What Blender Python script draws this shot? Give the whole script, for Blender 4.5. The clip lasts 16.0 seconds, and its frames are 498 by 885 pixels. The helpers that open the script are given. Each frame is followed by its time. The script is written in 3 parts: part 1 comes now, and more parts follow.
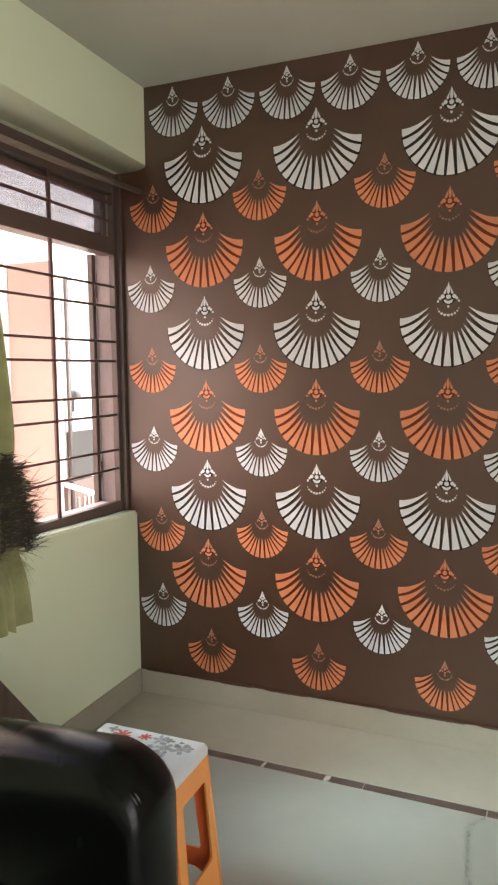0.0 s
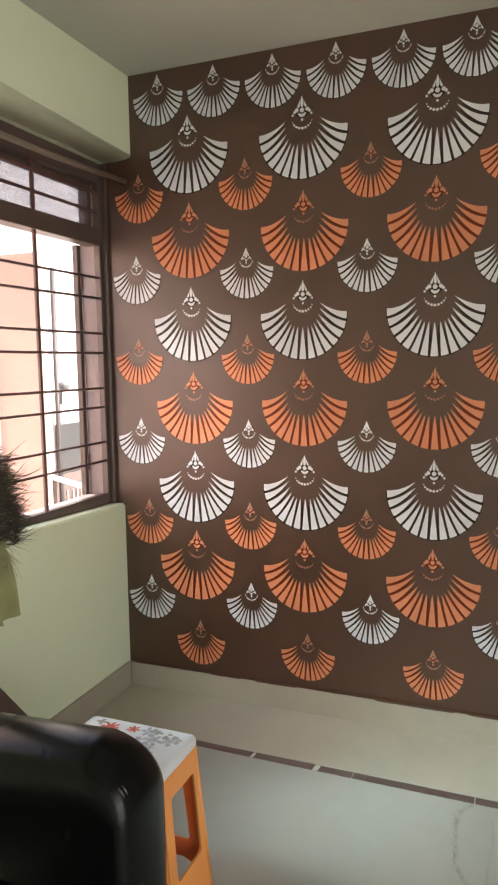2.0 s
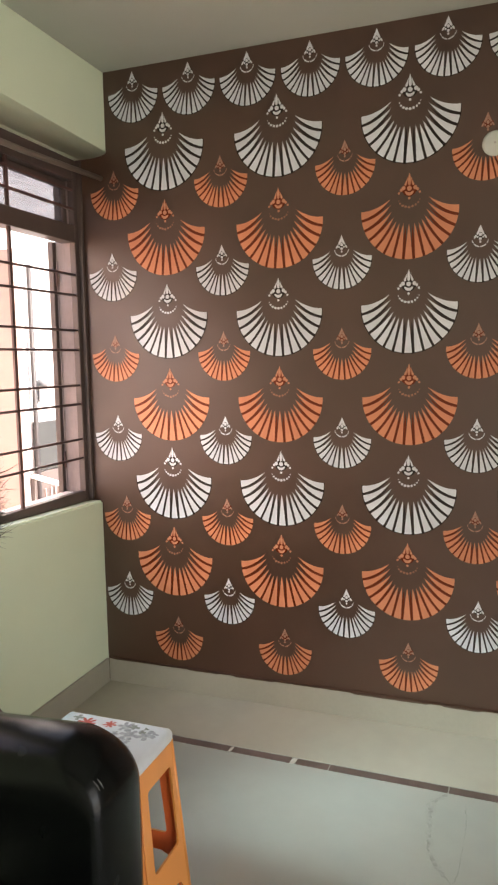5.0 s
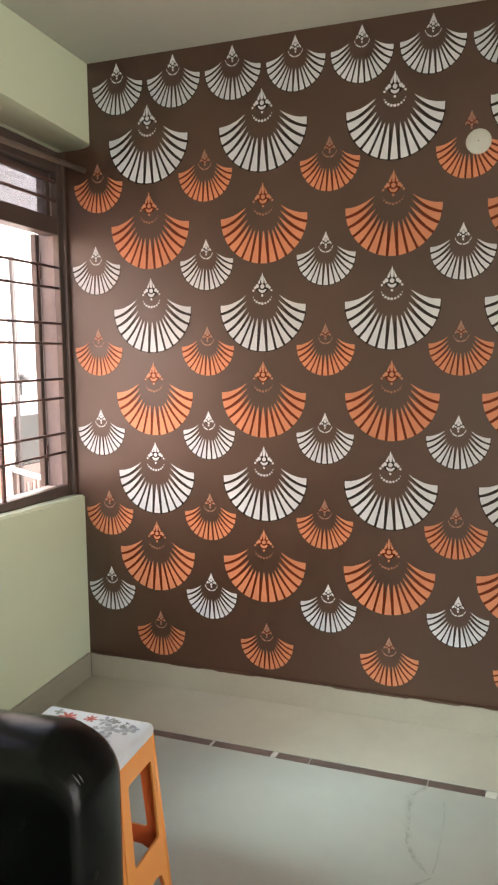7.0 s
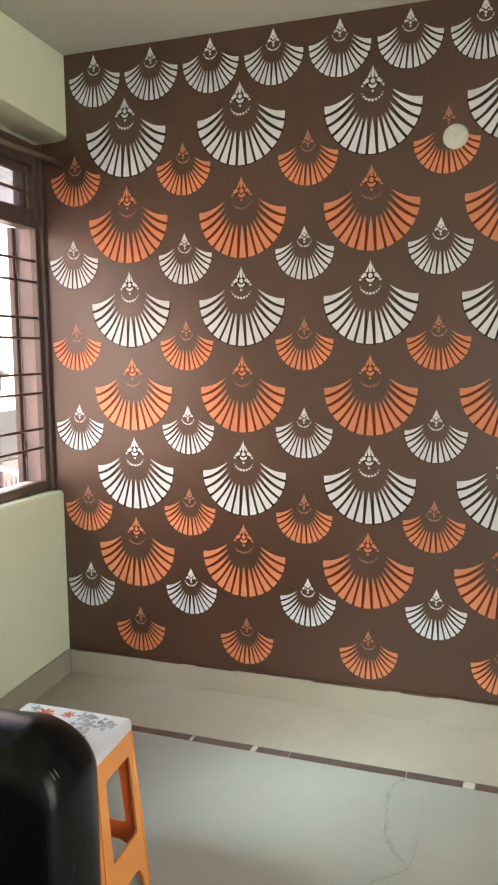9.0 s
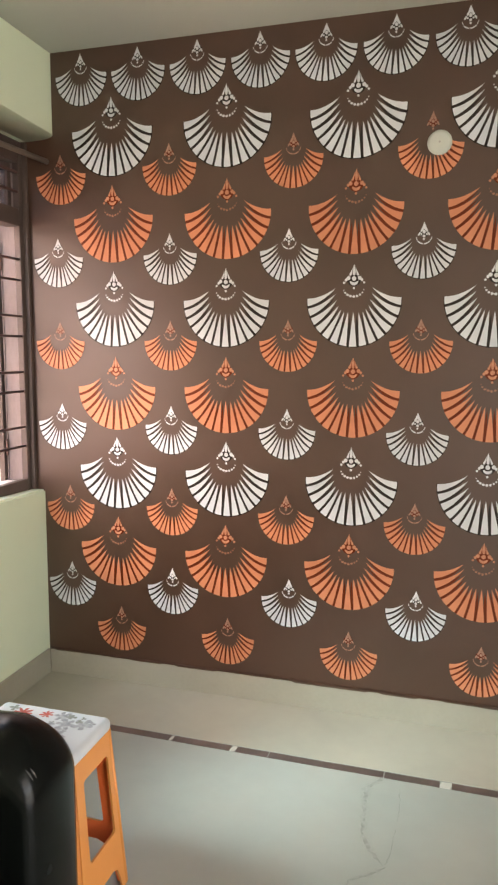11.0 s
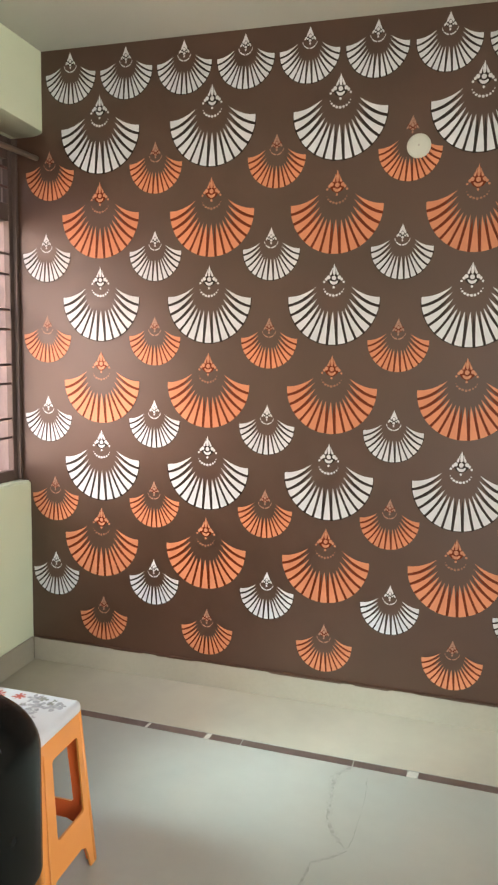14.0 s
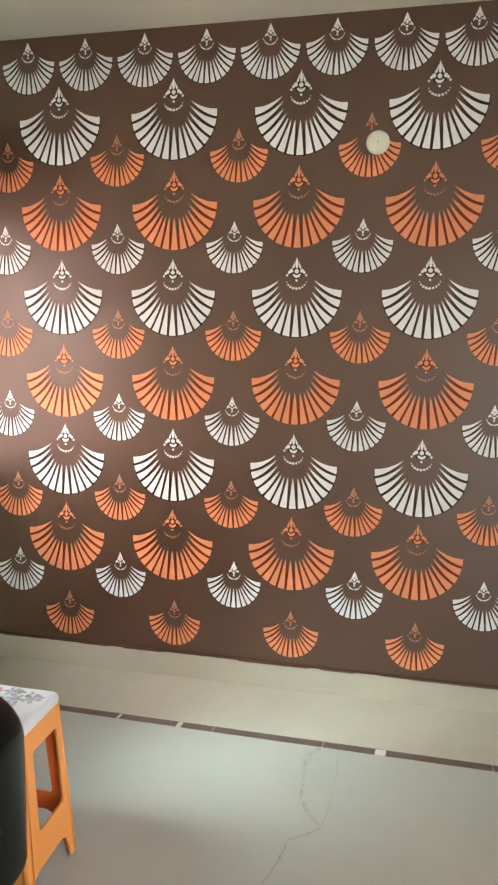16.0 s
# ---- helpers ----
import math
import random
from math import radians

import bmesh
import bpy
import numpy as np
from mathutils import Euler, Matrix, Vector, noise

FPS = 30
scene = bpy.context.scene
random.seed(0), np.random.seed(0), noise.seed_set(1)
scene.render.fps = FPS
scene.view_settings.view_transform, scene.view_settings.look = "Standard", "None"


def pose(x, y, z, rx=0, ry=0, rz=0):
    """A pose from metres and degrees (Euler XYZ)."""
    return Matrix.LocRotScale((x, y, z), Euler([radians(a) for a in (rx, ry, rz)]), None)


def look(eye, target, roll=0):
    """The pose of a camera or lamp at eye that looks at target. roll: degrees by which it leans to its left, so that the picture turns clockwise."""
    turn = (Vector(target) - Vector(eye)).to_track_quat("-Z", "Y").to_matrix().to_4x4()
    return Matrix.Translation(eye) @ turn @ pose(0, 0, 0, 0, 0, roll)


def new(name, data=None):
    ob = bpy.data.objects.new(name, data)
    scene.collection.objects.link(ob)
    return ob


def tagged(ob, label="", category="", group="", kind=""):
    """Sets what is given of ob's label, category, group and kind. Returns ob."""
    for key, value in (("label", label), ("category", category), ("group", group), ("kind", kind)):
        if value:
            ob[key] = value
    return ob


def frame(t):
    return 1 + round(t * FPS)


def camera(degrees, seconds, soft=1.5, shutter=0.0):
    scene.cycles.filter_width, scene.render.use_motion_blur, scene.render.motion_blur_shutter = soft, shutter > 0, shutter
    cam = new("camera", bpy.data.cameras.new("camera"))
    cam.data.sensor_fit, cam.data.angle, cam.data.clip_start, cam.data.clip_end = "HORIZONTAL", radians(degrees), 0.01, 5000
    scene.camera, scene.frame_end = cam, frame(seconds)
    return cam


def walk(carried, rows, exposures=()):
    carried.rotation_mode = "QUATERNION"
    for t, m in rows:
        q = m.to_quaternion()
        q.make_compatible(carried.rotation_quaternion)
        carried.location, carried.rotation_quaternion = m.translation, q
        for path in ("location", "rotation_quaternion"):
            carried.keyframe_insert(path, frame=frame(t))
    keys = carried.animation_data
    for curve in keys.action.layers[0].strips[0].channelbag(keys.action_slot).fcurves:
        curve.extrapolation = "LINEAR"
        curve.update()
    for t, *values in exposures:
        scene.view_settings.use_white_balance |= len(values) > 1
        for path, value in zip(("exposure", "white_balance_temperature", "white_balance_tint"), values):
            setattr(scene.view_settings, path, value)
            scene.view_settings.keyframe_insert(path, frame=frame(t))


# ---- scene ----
cam = camera(38.3, 16.0, soft=2.3)
PATH = [
    (0, (1.898, -3.11, 1.637), (1.136, -1.27, 1.446), -0.6),
    (0.5, (1.903, -3.107, 1.638), (1.148, -1.266, 1.443), -0.9),
    (1, (1.904, -3.107, 1.633), (1.162, -1.26, 1.439), -0.8),
    (1.5, (1.905, -3.101, 1.631), (1.165, -1.254, 1.431), -1.0),
    (2, (1.906, -3.098, 1.634), (1.17, -1.251, 1.42), -0.9),
    (2.5, (1.913, -3.099, 1.633), (1.188, -1.248, 1.42), -0.8),
    (3, (1.918, -3.108, 1.635), (1.196, -1.255, 1.424), -0.7),
    (3.5, (1.922, -3.107, 1.635), (1.208, -1.252, 1.417), -1.0),
    (4, (1.924, -3.109, 1.633), (1.217, -1.251, 1.414), -1.1),
    (6.5, (1.935, -3.108, 1.63), (1.285, -1.23, 1.399), -0.6),
    (7, (1.934, -3.109, 1.631), (1.291, -1.23, 1.395), -0.5),
    (7.5, (1.933, -3.11, 1.63), (1.301, -1.228, 1.391), -0.6),
    (8, (1.941, -3.108, 1.629), (1.323, -1.221, 1.391), -0.6),
    (8.5, (1.943, -3.107, 1.63), (1.342, -1.216, 1.382), -0.6),
    (9, (1.948, -3.102, 1.624), (1.351, -1.209, 1.377), -0.5),
    (11.5, (1.961, -3.113, 1.628), (1.413, -1.205, 1.385), 0.5),
    (12, (1.962, -3.12, 1.625), (1.42, -1.209, 1.389), 0.8),
    (12.5, (1.967, -3.128, 1.619), (1.433, -1.215, 1.384), 1.5),
    (13, (2.003, -3.138, 1.619), (1.457, -1.228, 1.39), 2.4),
    (13.5, (2.041, -3.139, 1.618), (1.498, -1.231, 1.369), 1.9),
    (14, (2.068, -3.143, 1.623), (1.509, -1.24, 1.371), 1.2),
    (14.5, (2.063, -3.16, 1.614), (1.541, -1.246, 1.363), 0.7),
    (15, (2.033, -3.181, 1.619), (1.544, -1.255, 1.383), 0.5),
    (15.5, (2.015, -3.202, 1.616), (1.556, -1.271, 1.368), -0.2),
    (16, (2.008, -3.206, 1.615), (1.586, -1.269, 1.349), 0.9),
]
walk(cam, [(t, look(eye, target, roll)) for t, eye, target, roll in PATH],
     exposures=[(0.0, 2.31), (4.0, 2.37), (7.0, 2.50), (9.0, 2.64), (12.0, 2.83), (16.0, 2.91)])

# ---- light ----
world = bpy.data.worlds.new("sky_world")
scene.world = world
world.use_nodes = True
wn = world.node_tree
sky = wn.nodes.new("ShaderNodeTexSky")
sky.sky_type = "NISHITA"
sky.sun_disc = False
sky.sun_elevation = radians(57)
sky.sun_rotation = radians(80)
sky.dust_density = 5.0
wn.links.new(sky.outputs[0], wn.nodes["Background"].inputs[0])
wn.nodes["Background"].inputs[1].default_value = 0.15

sun = new("sun", bpy.data.lights.new("sun", "SUN"))
sun.data.energy = 3.0
sun.data.angle = radians(0.5)
sun.data.color = (1.0, 0.95, 0.88)
sun.matrix_world = look((5.36, 0.9, 8.37), (0, 0, 0))

# added fill lamp in an assumed, unseen doorway of the east wall
east_fill = new("east_fill_lamp", bpy.data.lights.new("east_fill_lamp", "AREA"))
east_fill.data.shape = "RECTANGLE"
east_fill.data.size, east_fill.data.size_y = 2.5, 2.05
east_fill.data.energy = 7.8
east_fill.data.color = (1.0, 0.95, 0.875)
east_fill.matrix_world = look((3.45, -2.95, 1.16), (0, -2.95, 1.16))

# added lamp for skylight falling steeply through the west window's unseen near half
sky_light = new("window_skylight", bpy.data.lights.new("window_skylight", "AREA"))
sky_light.data.shape = "RECTANGLE"
sky_light.data.size, sky_light.data.size_y = 0.3, 0.5
sky_light.data.energy = 0.56
sky_light.data.spread = radians(36)
sky_light.data.color = (0.74, 0.97, 1.0)
sky_light.matrix_world = look((-0.02, -1.66, 1.65), (1.62, -0.45, 0.0))

# added lamp: rosy skylight through the same window's far half, down the feature wall
sky_far = new("window_skylight_far", bpy.data.lights.new("window_skylight_far", "AREA"))
sky_far.data.shape = "RECTANGLE"
sky_far.data.size, sky_far.data.size_y = 0.6, 0.9
sky_far.data.energy = 0.72
sky_far.data.spread = radians(80)
sky_far.data.color = (1.0, 0.89, 0.85)
sky_far.matrix_world = look((-0.02, -0.62, 1.65), (0.75, 0.0, 0.75))


# ---- materials ----
def material(name, c1, c2=None, rough=0.5, rough2=None, scale=6.0, fine=120.0, bump=0.1, dist=0.002,
             metal=0.0, spec=0.5, vary=0.0, stretch=(1, 1, 1), contrast=(0.3, 0.7)):
    m = bpy.data.materials.new(name)
    m.use_nodes = True
    nt = m.node_tree
    n, l = nt.nodes, nt.links
    b = n["Principled BSDF"]
    c2 = c2 or tuple(v * 0.85 for v in c1)
    tc = n.new("ShaderNodeTexCoord")
    mp = n.new("ShaderNodeMapping")
    mp.inputs["Scale"].default_value = stretch
    l.new(tc.outputs["Object"], mp.inputs[0])
    big = n.new("ShaderNodeTexNoise")
    big.inputs["Scale"].default_value = scale
    big.inputs["Detail"].default_value = 6
    small = n.new("ShaderNodeTexNoise")
    small.inputs["Scale"].default_value = fine
    small.inputs["Detail"].default_value = 3
    l.new(mp.outputs[0], big.inputs["Vector"])
    l.new(mp.outputs[0], small.inputs["Vector"])
    ramp = n.new("ShaderNodeValToRGB")
    ramp.color_ramp.elements[0].position, ramp.color_ramp.elements[1].position = contrast
    ramp.color_ramp.elements[0].color = (*c2, 1)
    ramp.color_ramp.elements[1].color = (*c1, 1)
    add = n.new("ShaderNodeMath")
    add.operation = "MULTIPLY_ADD"
    add.inputs[1].default_value = 0.25
    l.new(small.outputs["Fac"], add.inputs[0])
    sub = n.new("ShaderNodeMath")
    sub.operation = "SUBTRACT"
    sub.inputs[1].default_value = 0.125
    l.new(big.outputs["Fac"], sub.inputs[0])
    l.new(sub.outputs[0], add.inputs[2])
    l.new(add.outputs[0], ramp.inputs[0])
    col = ramp.outputs[0]
    if vary:
        info = n.new("ShaderNodeObjectInfo")
        mr = n.new("ShaderNodeMapRange")
        mr.inputs["To Min"].default_value, mr.inputs["To Max"].default_value = 1 - vary, 1 + vary
        l.new(info.outputs["Random"], mr.inputs["Value"])
        hsv = n.new("ShaderNodeHueSaturation")
        l.new(mr.outputs[0], hsv.inputs["Value"])
        l.new(col, hsv.inputs["Color"])
        col = hsv.outputs[0]
    l.new(col, b.inputs["Base Color"])
    rr = n.new("ShaderNodeMapRange")
    rr.inputs["To Min"].default_value = rough
    rr.inputs["To Max"].default_value = rough2 if rough2 is not None else min(1, rough * 1.25)
    l.new(big.outputs["Fac"], rr.inputs["Value"])
    l.new(rr.outputs[0], b.inputs["Roughness"])
    b.inputs["Metallic"].default_value = metal
    b.inputs["Specular IOR Level"].default_value = spec
    if bump:
        bp = n.new("ShaderNodeBump")
        bp.inputs["Strength"].default_value = bump
        bp.inputs["Distance"].default_value = dist
        l.new(small.outputs["Fac"], bp.inputs["Height"])
        l.new(bp.outputs[0], b.inputs["Normal"])
    return m


M_brown = material("brown_wall_paint", (0.077, 0.0318, 0.0160), (0.060, 0.0268, 0.0130), 0.38, 0.48, 2.2, 260, 0.14, 0.001, spec=0.9)
M_white = material("white_stencil_paint", (0.69, 0.70, 0.725), (0.61, 0.622, 0.645), 0.42, 0.52, 14, 300, 0.12, 0.001, vary=0.04)
M_orange = material("orange_stencil_paint", (0.67, 0.258, 0.130), (0.59, 0.222, 0.112), 0.42, 0.52, 14, 300, 0.12, 0.001, vary=0.06)
M_orange_thin = material("thin_orange_paint", (0.62, 0.27, 0.15), (0.46, 0.18, 0.095), 0.5, 0.6, 60, 300, 0.1, 0.001)
M_dull = material("rubbed_orange_paint", (0.46, 0.25, 0.175), (0.28, 0.15, 0.105), 0.5, 0.6, 70, 300, 0.1, 0.001)
M_faint = material("faint_orange_paint", (0.48, 0.22, 0.13), (0.15, 0.075, 0.05), 0.5, 0.6, 90, 300, 0.1, 0.001)
M_gap_w = material("stencil_backing_dark", (0.030, 0.021, 0.017), None, 0.45, 0.55, 8, 260, 0.1, 0.001, spec=0.25)
M_gap_o = material("stencil_backing_rust", (0.165, 0.030, 0.008), None, 0.45, 0.55, 8, 260, 0.1, 0.001, spec=0.18)
M_green = material("pale_green_wall_paint", (0.725, 0.80, 0.595), (0.675, 0.75, 0.555), 0.5, 0.62, 1.6, 180, 0.15, 0.0015)
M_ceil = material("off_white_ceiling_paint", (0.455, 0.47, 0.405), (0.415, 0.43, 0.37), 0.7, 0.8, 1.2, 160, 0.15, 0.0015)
# Paint of the unseen walls, kept pale to bounce light into the room.
M_plain = material("cream_wall_paint", (0.72, 0.69, 0.62), (0.66, 0.635, 0.57), 0.6, 0.7, 1.5, 160, 0.12, 0.0015)
M_skirt = material("grey_marble_skirting", (0.43, 0.405, 0.325), (0.37, 0.348, 0.28), 0.28, 0.4, 3.0, 60, 0.03, 0.001)
# Pinkish parapet plaster, its colour darkened to stand in for shade.
M_shade = material("parapet_shade_plaster", (0.125, 0.094, 0.085), (0.105, 0.079, 0.071), 0.85, 0.95, 3, 60, 0.2, 0.003)
# Skirting marble with shade put into its colour, for the west wall.
M_skirt_shade = material("shade_marble_skirting", (0.36, 0.34, 0.265), (0.31, 0.292, 0.228), 0.28, 0.4, 3.0, 60, 0.03, 0.001)
M_border = material("beige_marble_border", (0.43, 0.415, 0.342), (0.375, 0.362, 0.298), 0.16, 0.28, 1.6, 14, 0.01, 0.0006)
M_strip = material("brown_granite_strip", (0.140, 0.100, 0.088), (0.085, 0.062, 0.052), 0.25, 0.4, 9, 220, 0.05, 0.001, vary=0.12)
M_mortar = material("pale_mortar", (0.55, 0.54, 0.48), None, 0.7, 0.8, 40, 200, 0.2, 0.001)
M_halo = material("marble_vein_edge", (0.37, 0.385, 0.345), (0.335, 0.35, 0.312), 0.2, 0.3, 40, 200, 0.02, 0.001)
M_crack = material("grey_green_marble_vein", (0.19, 0.20, 0.172), (0.29, 0.305, 0.27), 0.35, 0.5, 40, 200, 0.05, 0.001)
M_frame = material("dark_brown_enamel", (0.105, 0.072, 0.060), (0.080, 0.055, 0.046), 0.35, 0.5, 8, 120, 0.12, 0.001, stretch=(1, 1, 0.25))
M_bar = material("brown_painted_iron", (0.135, 0.068, 0.056), (0.09, 0.045, 0.038), 0.4, 0.5, 20, 200, 0.1, 0.001)
# Beige enamel, browned in its colour for the shade under the beam.
M_rod = material("beige_enamel_rod", (0.20, 0.155, 0.12), (0.16, 0.125, 0.10), 0.4, 0.5, 10, 120, 0.05, 0.001)
# Pink lime plaster with the reveal's deep shade put into its colour.
M_reveal = material("reveal_shade_plaster", (0.33, 0.265, 0.25), (0.20, 0.155, 0.145), 0.8, 0.9, 7, 90, 0.3, 0.002, stretch=(1, 1, 0.3))
M_salmon = material("salmon_facade_paint", (0.47, 0.330, 0.285), (0.43, 0.30, 0.255), 0.85, 0.95, 1.2, 60, 0.2, 0.003)
M_lime = material("white_lime_facade", (0.80, 0.75, 0.72), (0.74, 0.69, 0.66), 0.85, 0.95, 0.9, 60, 0.2, 0.003)
M_pink = material("pale_pink_facade", (0.84, 0.65, 0.575), (0.80, 0.61, 0.54), 0.85, 0.95, 0.9, 60, 0.2, 0.003)
M_awning = material("cream_sheet_awning", (0.30, 0.28, 0.235), (0.26, 0.24, 0.20), 0.6, 0.7, 3, 60, 0.1, 0.002)
M_lamp = material("weathered_grey_lamp", (0.12, 0.12, 0.125), (0.10, 0.10, 0.105), 0.6, 0.7, 6, 60, 0.1, 0.002)
M_grey = material("grey_shutter_sheet", (0.050, 0.048, 0.045), (0.042, 0.040, 0.038), 0.5, 0.6, 2, 60, 0.1, 0.002)
M_pipe = material("pinkish_drain_pipe", (0.026, 0.016, 0.0145), None, 0.5, 0.6, 4, 60, 0.1, 0.002)
M_black = material("black_leatherette", (0.003, 0.0038, 0.0036), (0.0025, 0.003, 0.0028), 0.21, 0.31, 5, 420, 0.15, 0.0004, spec=0.20)
M_crease_glint = material("crease_glint_leatherette", (0.16, 0.16, 0.155), (0.05, 0.05, 0.05), 0.3, 0.4, 60, 420, 0.1, 0.0004)
M_plastic = material("orange_plastic", (0.68, 0.27, 0.065), (0.62, 0.24, 0.055), 0.3, 0.42, 5, 300, 0.05, 0.0006)
M_plastic_in = material("lit_through_plastic", (0.90, 0.20, 0.05), (0.84, 0.18, 0.045), 0.35, 0.45, 5, 300, 0.05, 0.0006)
# The cool tint in this white stands in for skylight on the seat.
M_seat = material("white_printed_plastic", (0.56, 0.58, 0.61), (0.51, 0.53, 0.56), 0.35, 0.45, 9, 260, 0.08, 0.0006)
M_red = material("red_print", (0.44, 0.065, 0.04), (0.34, 0.05, 0.03), 0.4, 0.5, 60, 300, 0.03, 0.0005)
M_greyprint = material("grey_print", (0.20, 0.20, 0.225), (0.42, 0.425, 0.45), 0.4, 0.5, 70, 300, 0.03, 0.0005)
M_darkprint = material("dark_grey_print", (0.14, 0.15, 0.13), (0.24, 0.25, 0.22), 0.4, 0.5, 70, 300, 0.03, 0.0005)
M_wood = material("brown_varnished_wood", (0.125, 0.078, 0.058), (0.075, 0.045, 0.033), 0.25, 0.4, 9, 90, 0.1, 0.001, stretch=(1, 4, 0.6))
M_curtain = material("green_curtain_cloth", (0.37, 0.375, 0.175), (0.28, 0.285, 0.135), 0.85, 0.95, 12, 500, 0.3, 0.001)
M_feather = material("dark_olive_feather", (0.040, 0.034, 0.020), (0.020, 0.018, 0.011), 0.5, 0.65, 30, 200, 0.1, 0.0005)
M_tip = material("olive_feather_barb", (0.30, 0.30, 0.135), (0.16, 0.155, 0.07), 0.5, 0.65, 30, 200, 0.1, 0.0005)
M_eye = material("blue_black_feather_eye", (0.008, 0.014, 0.018), None, 0.4, 0.5, 30, 200, 0.1, 0.0005)
M_box = material("ivory_plastic_cover", (0.60, 0.62, 0.55), (0.54, 0.56, 0.50), 0.4, 0.5, 20, 200, 0.05, 0.0006)
M_screw = material("steel_screw", (0.45, 0.44, 0.40), None, 0.35, 0.45, 20, 200, 0, 0, metal=0.9)
M_ground = material("grey_paving", (0.34, 0.31, 0.28), (0.26, 0.24, 0.21), 0.85, 0.95, 0.6, 30, 0.3, 0.004)
M_concrete = material("concrete", (0.36, 0.34, 0.31), None, 0.85, 0.95, 2, 40, 0.2, 0.003)

# floor: pale green-grey marble with soft clouds and thin veins
M_floor = material("pale_marble_floor", (0.380, 0.392, 0.354), (0.330, 0.344, 0.308), 0.14, 0.26, 0.9, 14, 0.01, 0.0006, contrast=(0.25, 0.75))
_n, _l = M_floor.node_tree.nodes, M_floor.node_tree.links
_src = _n["Principled BSDF"].inputs["Base Color"].links[0].from_socket
_wave = _n.new("ShaderNodeTexNoise")
_wave.inputs["Scale"].default_value = 1.7
_wave.inputs["Detail"].default_value = 9
_wave.inputs["Distortion"].default_value = 1.6
_tc = _n.new("ShaderNodeTexCoord")
_l.new(_tc.outputs["Object"], _wave.inputs["Vector"])
_vr = _n.new("ShaderNodeValToRGB")
_vr.color_ramp.elements[0].position, _vr.color_ramp.elements[0].color = 0.485, (0, 0, 0, 1)
_vr.color_ramp.elements[1].position, _vr.color_ramp.elements[1].color = 0.5, (0.03, 0.03, 0.03, 1)
_e = _vr.color_ramp.elements.new(0.515)
_e.color = (0, 0, 0, 1)
_l.new(_wave.outputs["Fac"], _vr.inputs[0])
_mix = _n.new("ShaderNodeMix")
_mix.data_type = "RGBA"
_l.new(_vr.outputs[0], _mix.inputs[0])
_l.new(_src, _mix.inputs[6])
_mix.inputs[7].default_value = (0.30, 0.31, 0.26, 1)
_l.new(_mix.outputs[2], _n["Principled BSDF"].inputs["Base Color"])

# glass: clear with a film of dust
M_glass = bpy.data.materials.new("dusty_window_glass")
M_glass.use_nodes = True
_n, _l = M_glass.node_tree.nodes, M_glass.node_tree.links
_tr, _gl, _df = _n.new("ShaderNodeBsdfTransparent"), _n.new("ShaderNodeBsdfGlossy"), _n.new("ShaderNodeBsdfDiffuse")
_tr.inputs[0].default_value = (0.40, 0.405, 0.43, 1)
_gl.inputs["Roughness"].default_value = 0.05
_df.inputs[0].default_value = (0.6, 0.58, 0.58, 1)
_m1, _m2 = _n.new("ShaderNodeMixShader"), _n.new("ShaderNodeMixShader")
_nz = _n.new("ShaderNodeTexNoise")
_nz.inputs["Scale"].default_value = 5
_mr = _n.new("ShaderNodeMapRange")
_mr.inputs["To Min"].default_value, _mr.inputs["To Max"].default_value = 0.05, 0.12
_l.new(_nz.outputs["Fac"], _mr.inputs["Value"])
_l.new(_mr.outputs[0], _m1.inputs[0])
_l.new(_tr.outputs[0], _m1.inputs[1])
_l.new(_df.outputs[0], _m1.inputs[2])
_m2.inputs[0].default_value = 0.06
_l.new(_m1.outputs[0], _m2.inputs[1])
_l.new(_gl.outputs[0], _m2.inputs[2])
_l.new(_m2.outputs[0], _n["Material Output"].inputs[0])


# ---- mesh helpers ----
def mesh_of(name, bm, *mats, smooth=False):
    me = bpy.data.meshes.new(name)
    bm.normal_update()
    if smooth:
        for f in bm.faces:
            f.smooth = True
    bm.to_mesh(me)
    bm.free()
    for m in mats:
        me.materials.append(m)
    return me


def thing(name, bm, mat, label, category, kind="", group="", smooth=False):
    return tagged(new(name, mesh_of(name, bm, mat, smooth=smooth)), label, category, group, kind)


def part(name, bm, mat, parent, label="", smooth=False):
    ob = new(name, mesh_of(name, bm, mat, smooth=smooth))
    ob.parent = parent
    return tagged(ob, label)


def base(name, at, label, category, group=""):
    ob = new(name)
    ob.location = at
    return tagged(ob, label, category, group)


def block(a, b, bevel=0.0, bm=None):
    bm = bm or bmesh.new()
    got = bmesh.ops.create_cube(bm, size=1)["verts"]
    for v in got:
        v.co = Vector([(a[i] + b[i]) / 2 + v.co[i] * (b[i] - a[i]) for i in range(3)])
    if bevel:
        edges = list({e for v in got for e in v.link_edges})
        bmesh.ops.bevel(bm, geom=edges, offset=bevel, segments=2, affect="EDGES", profile=0.5)
    return bm


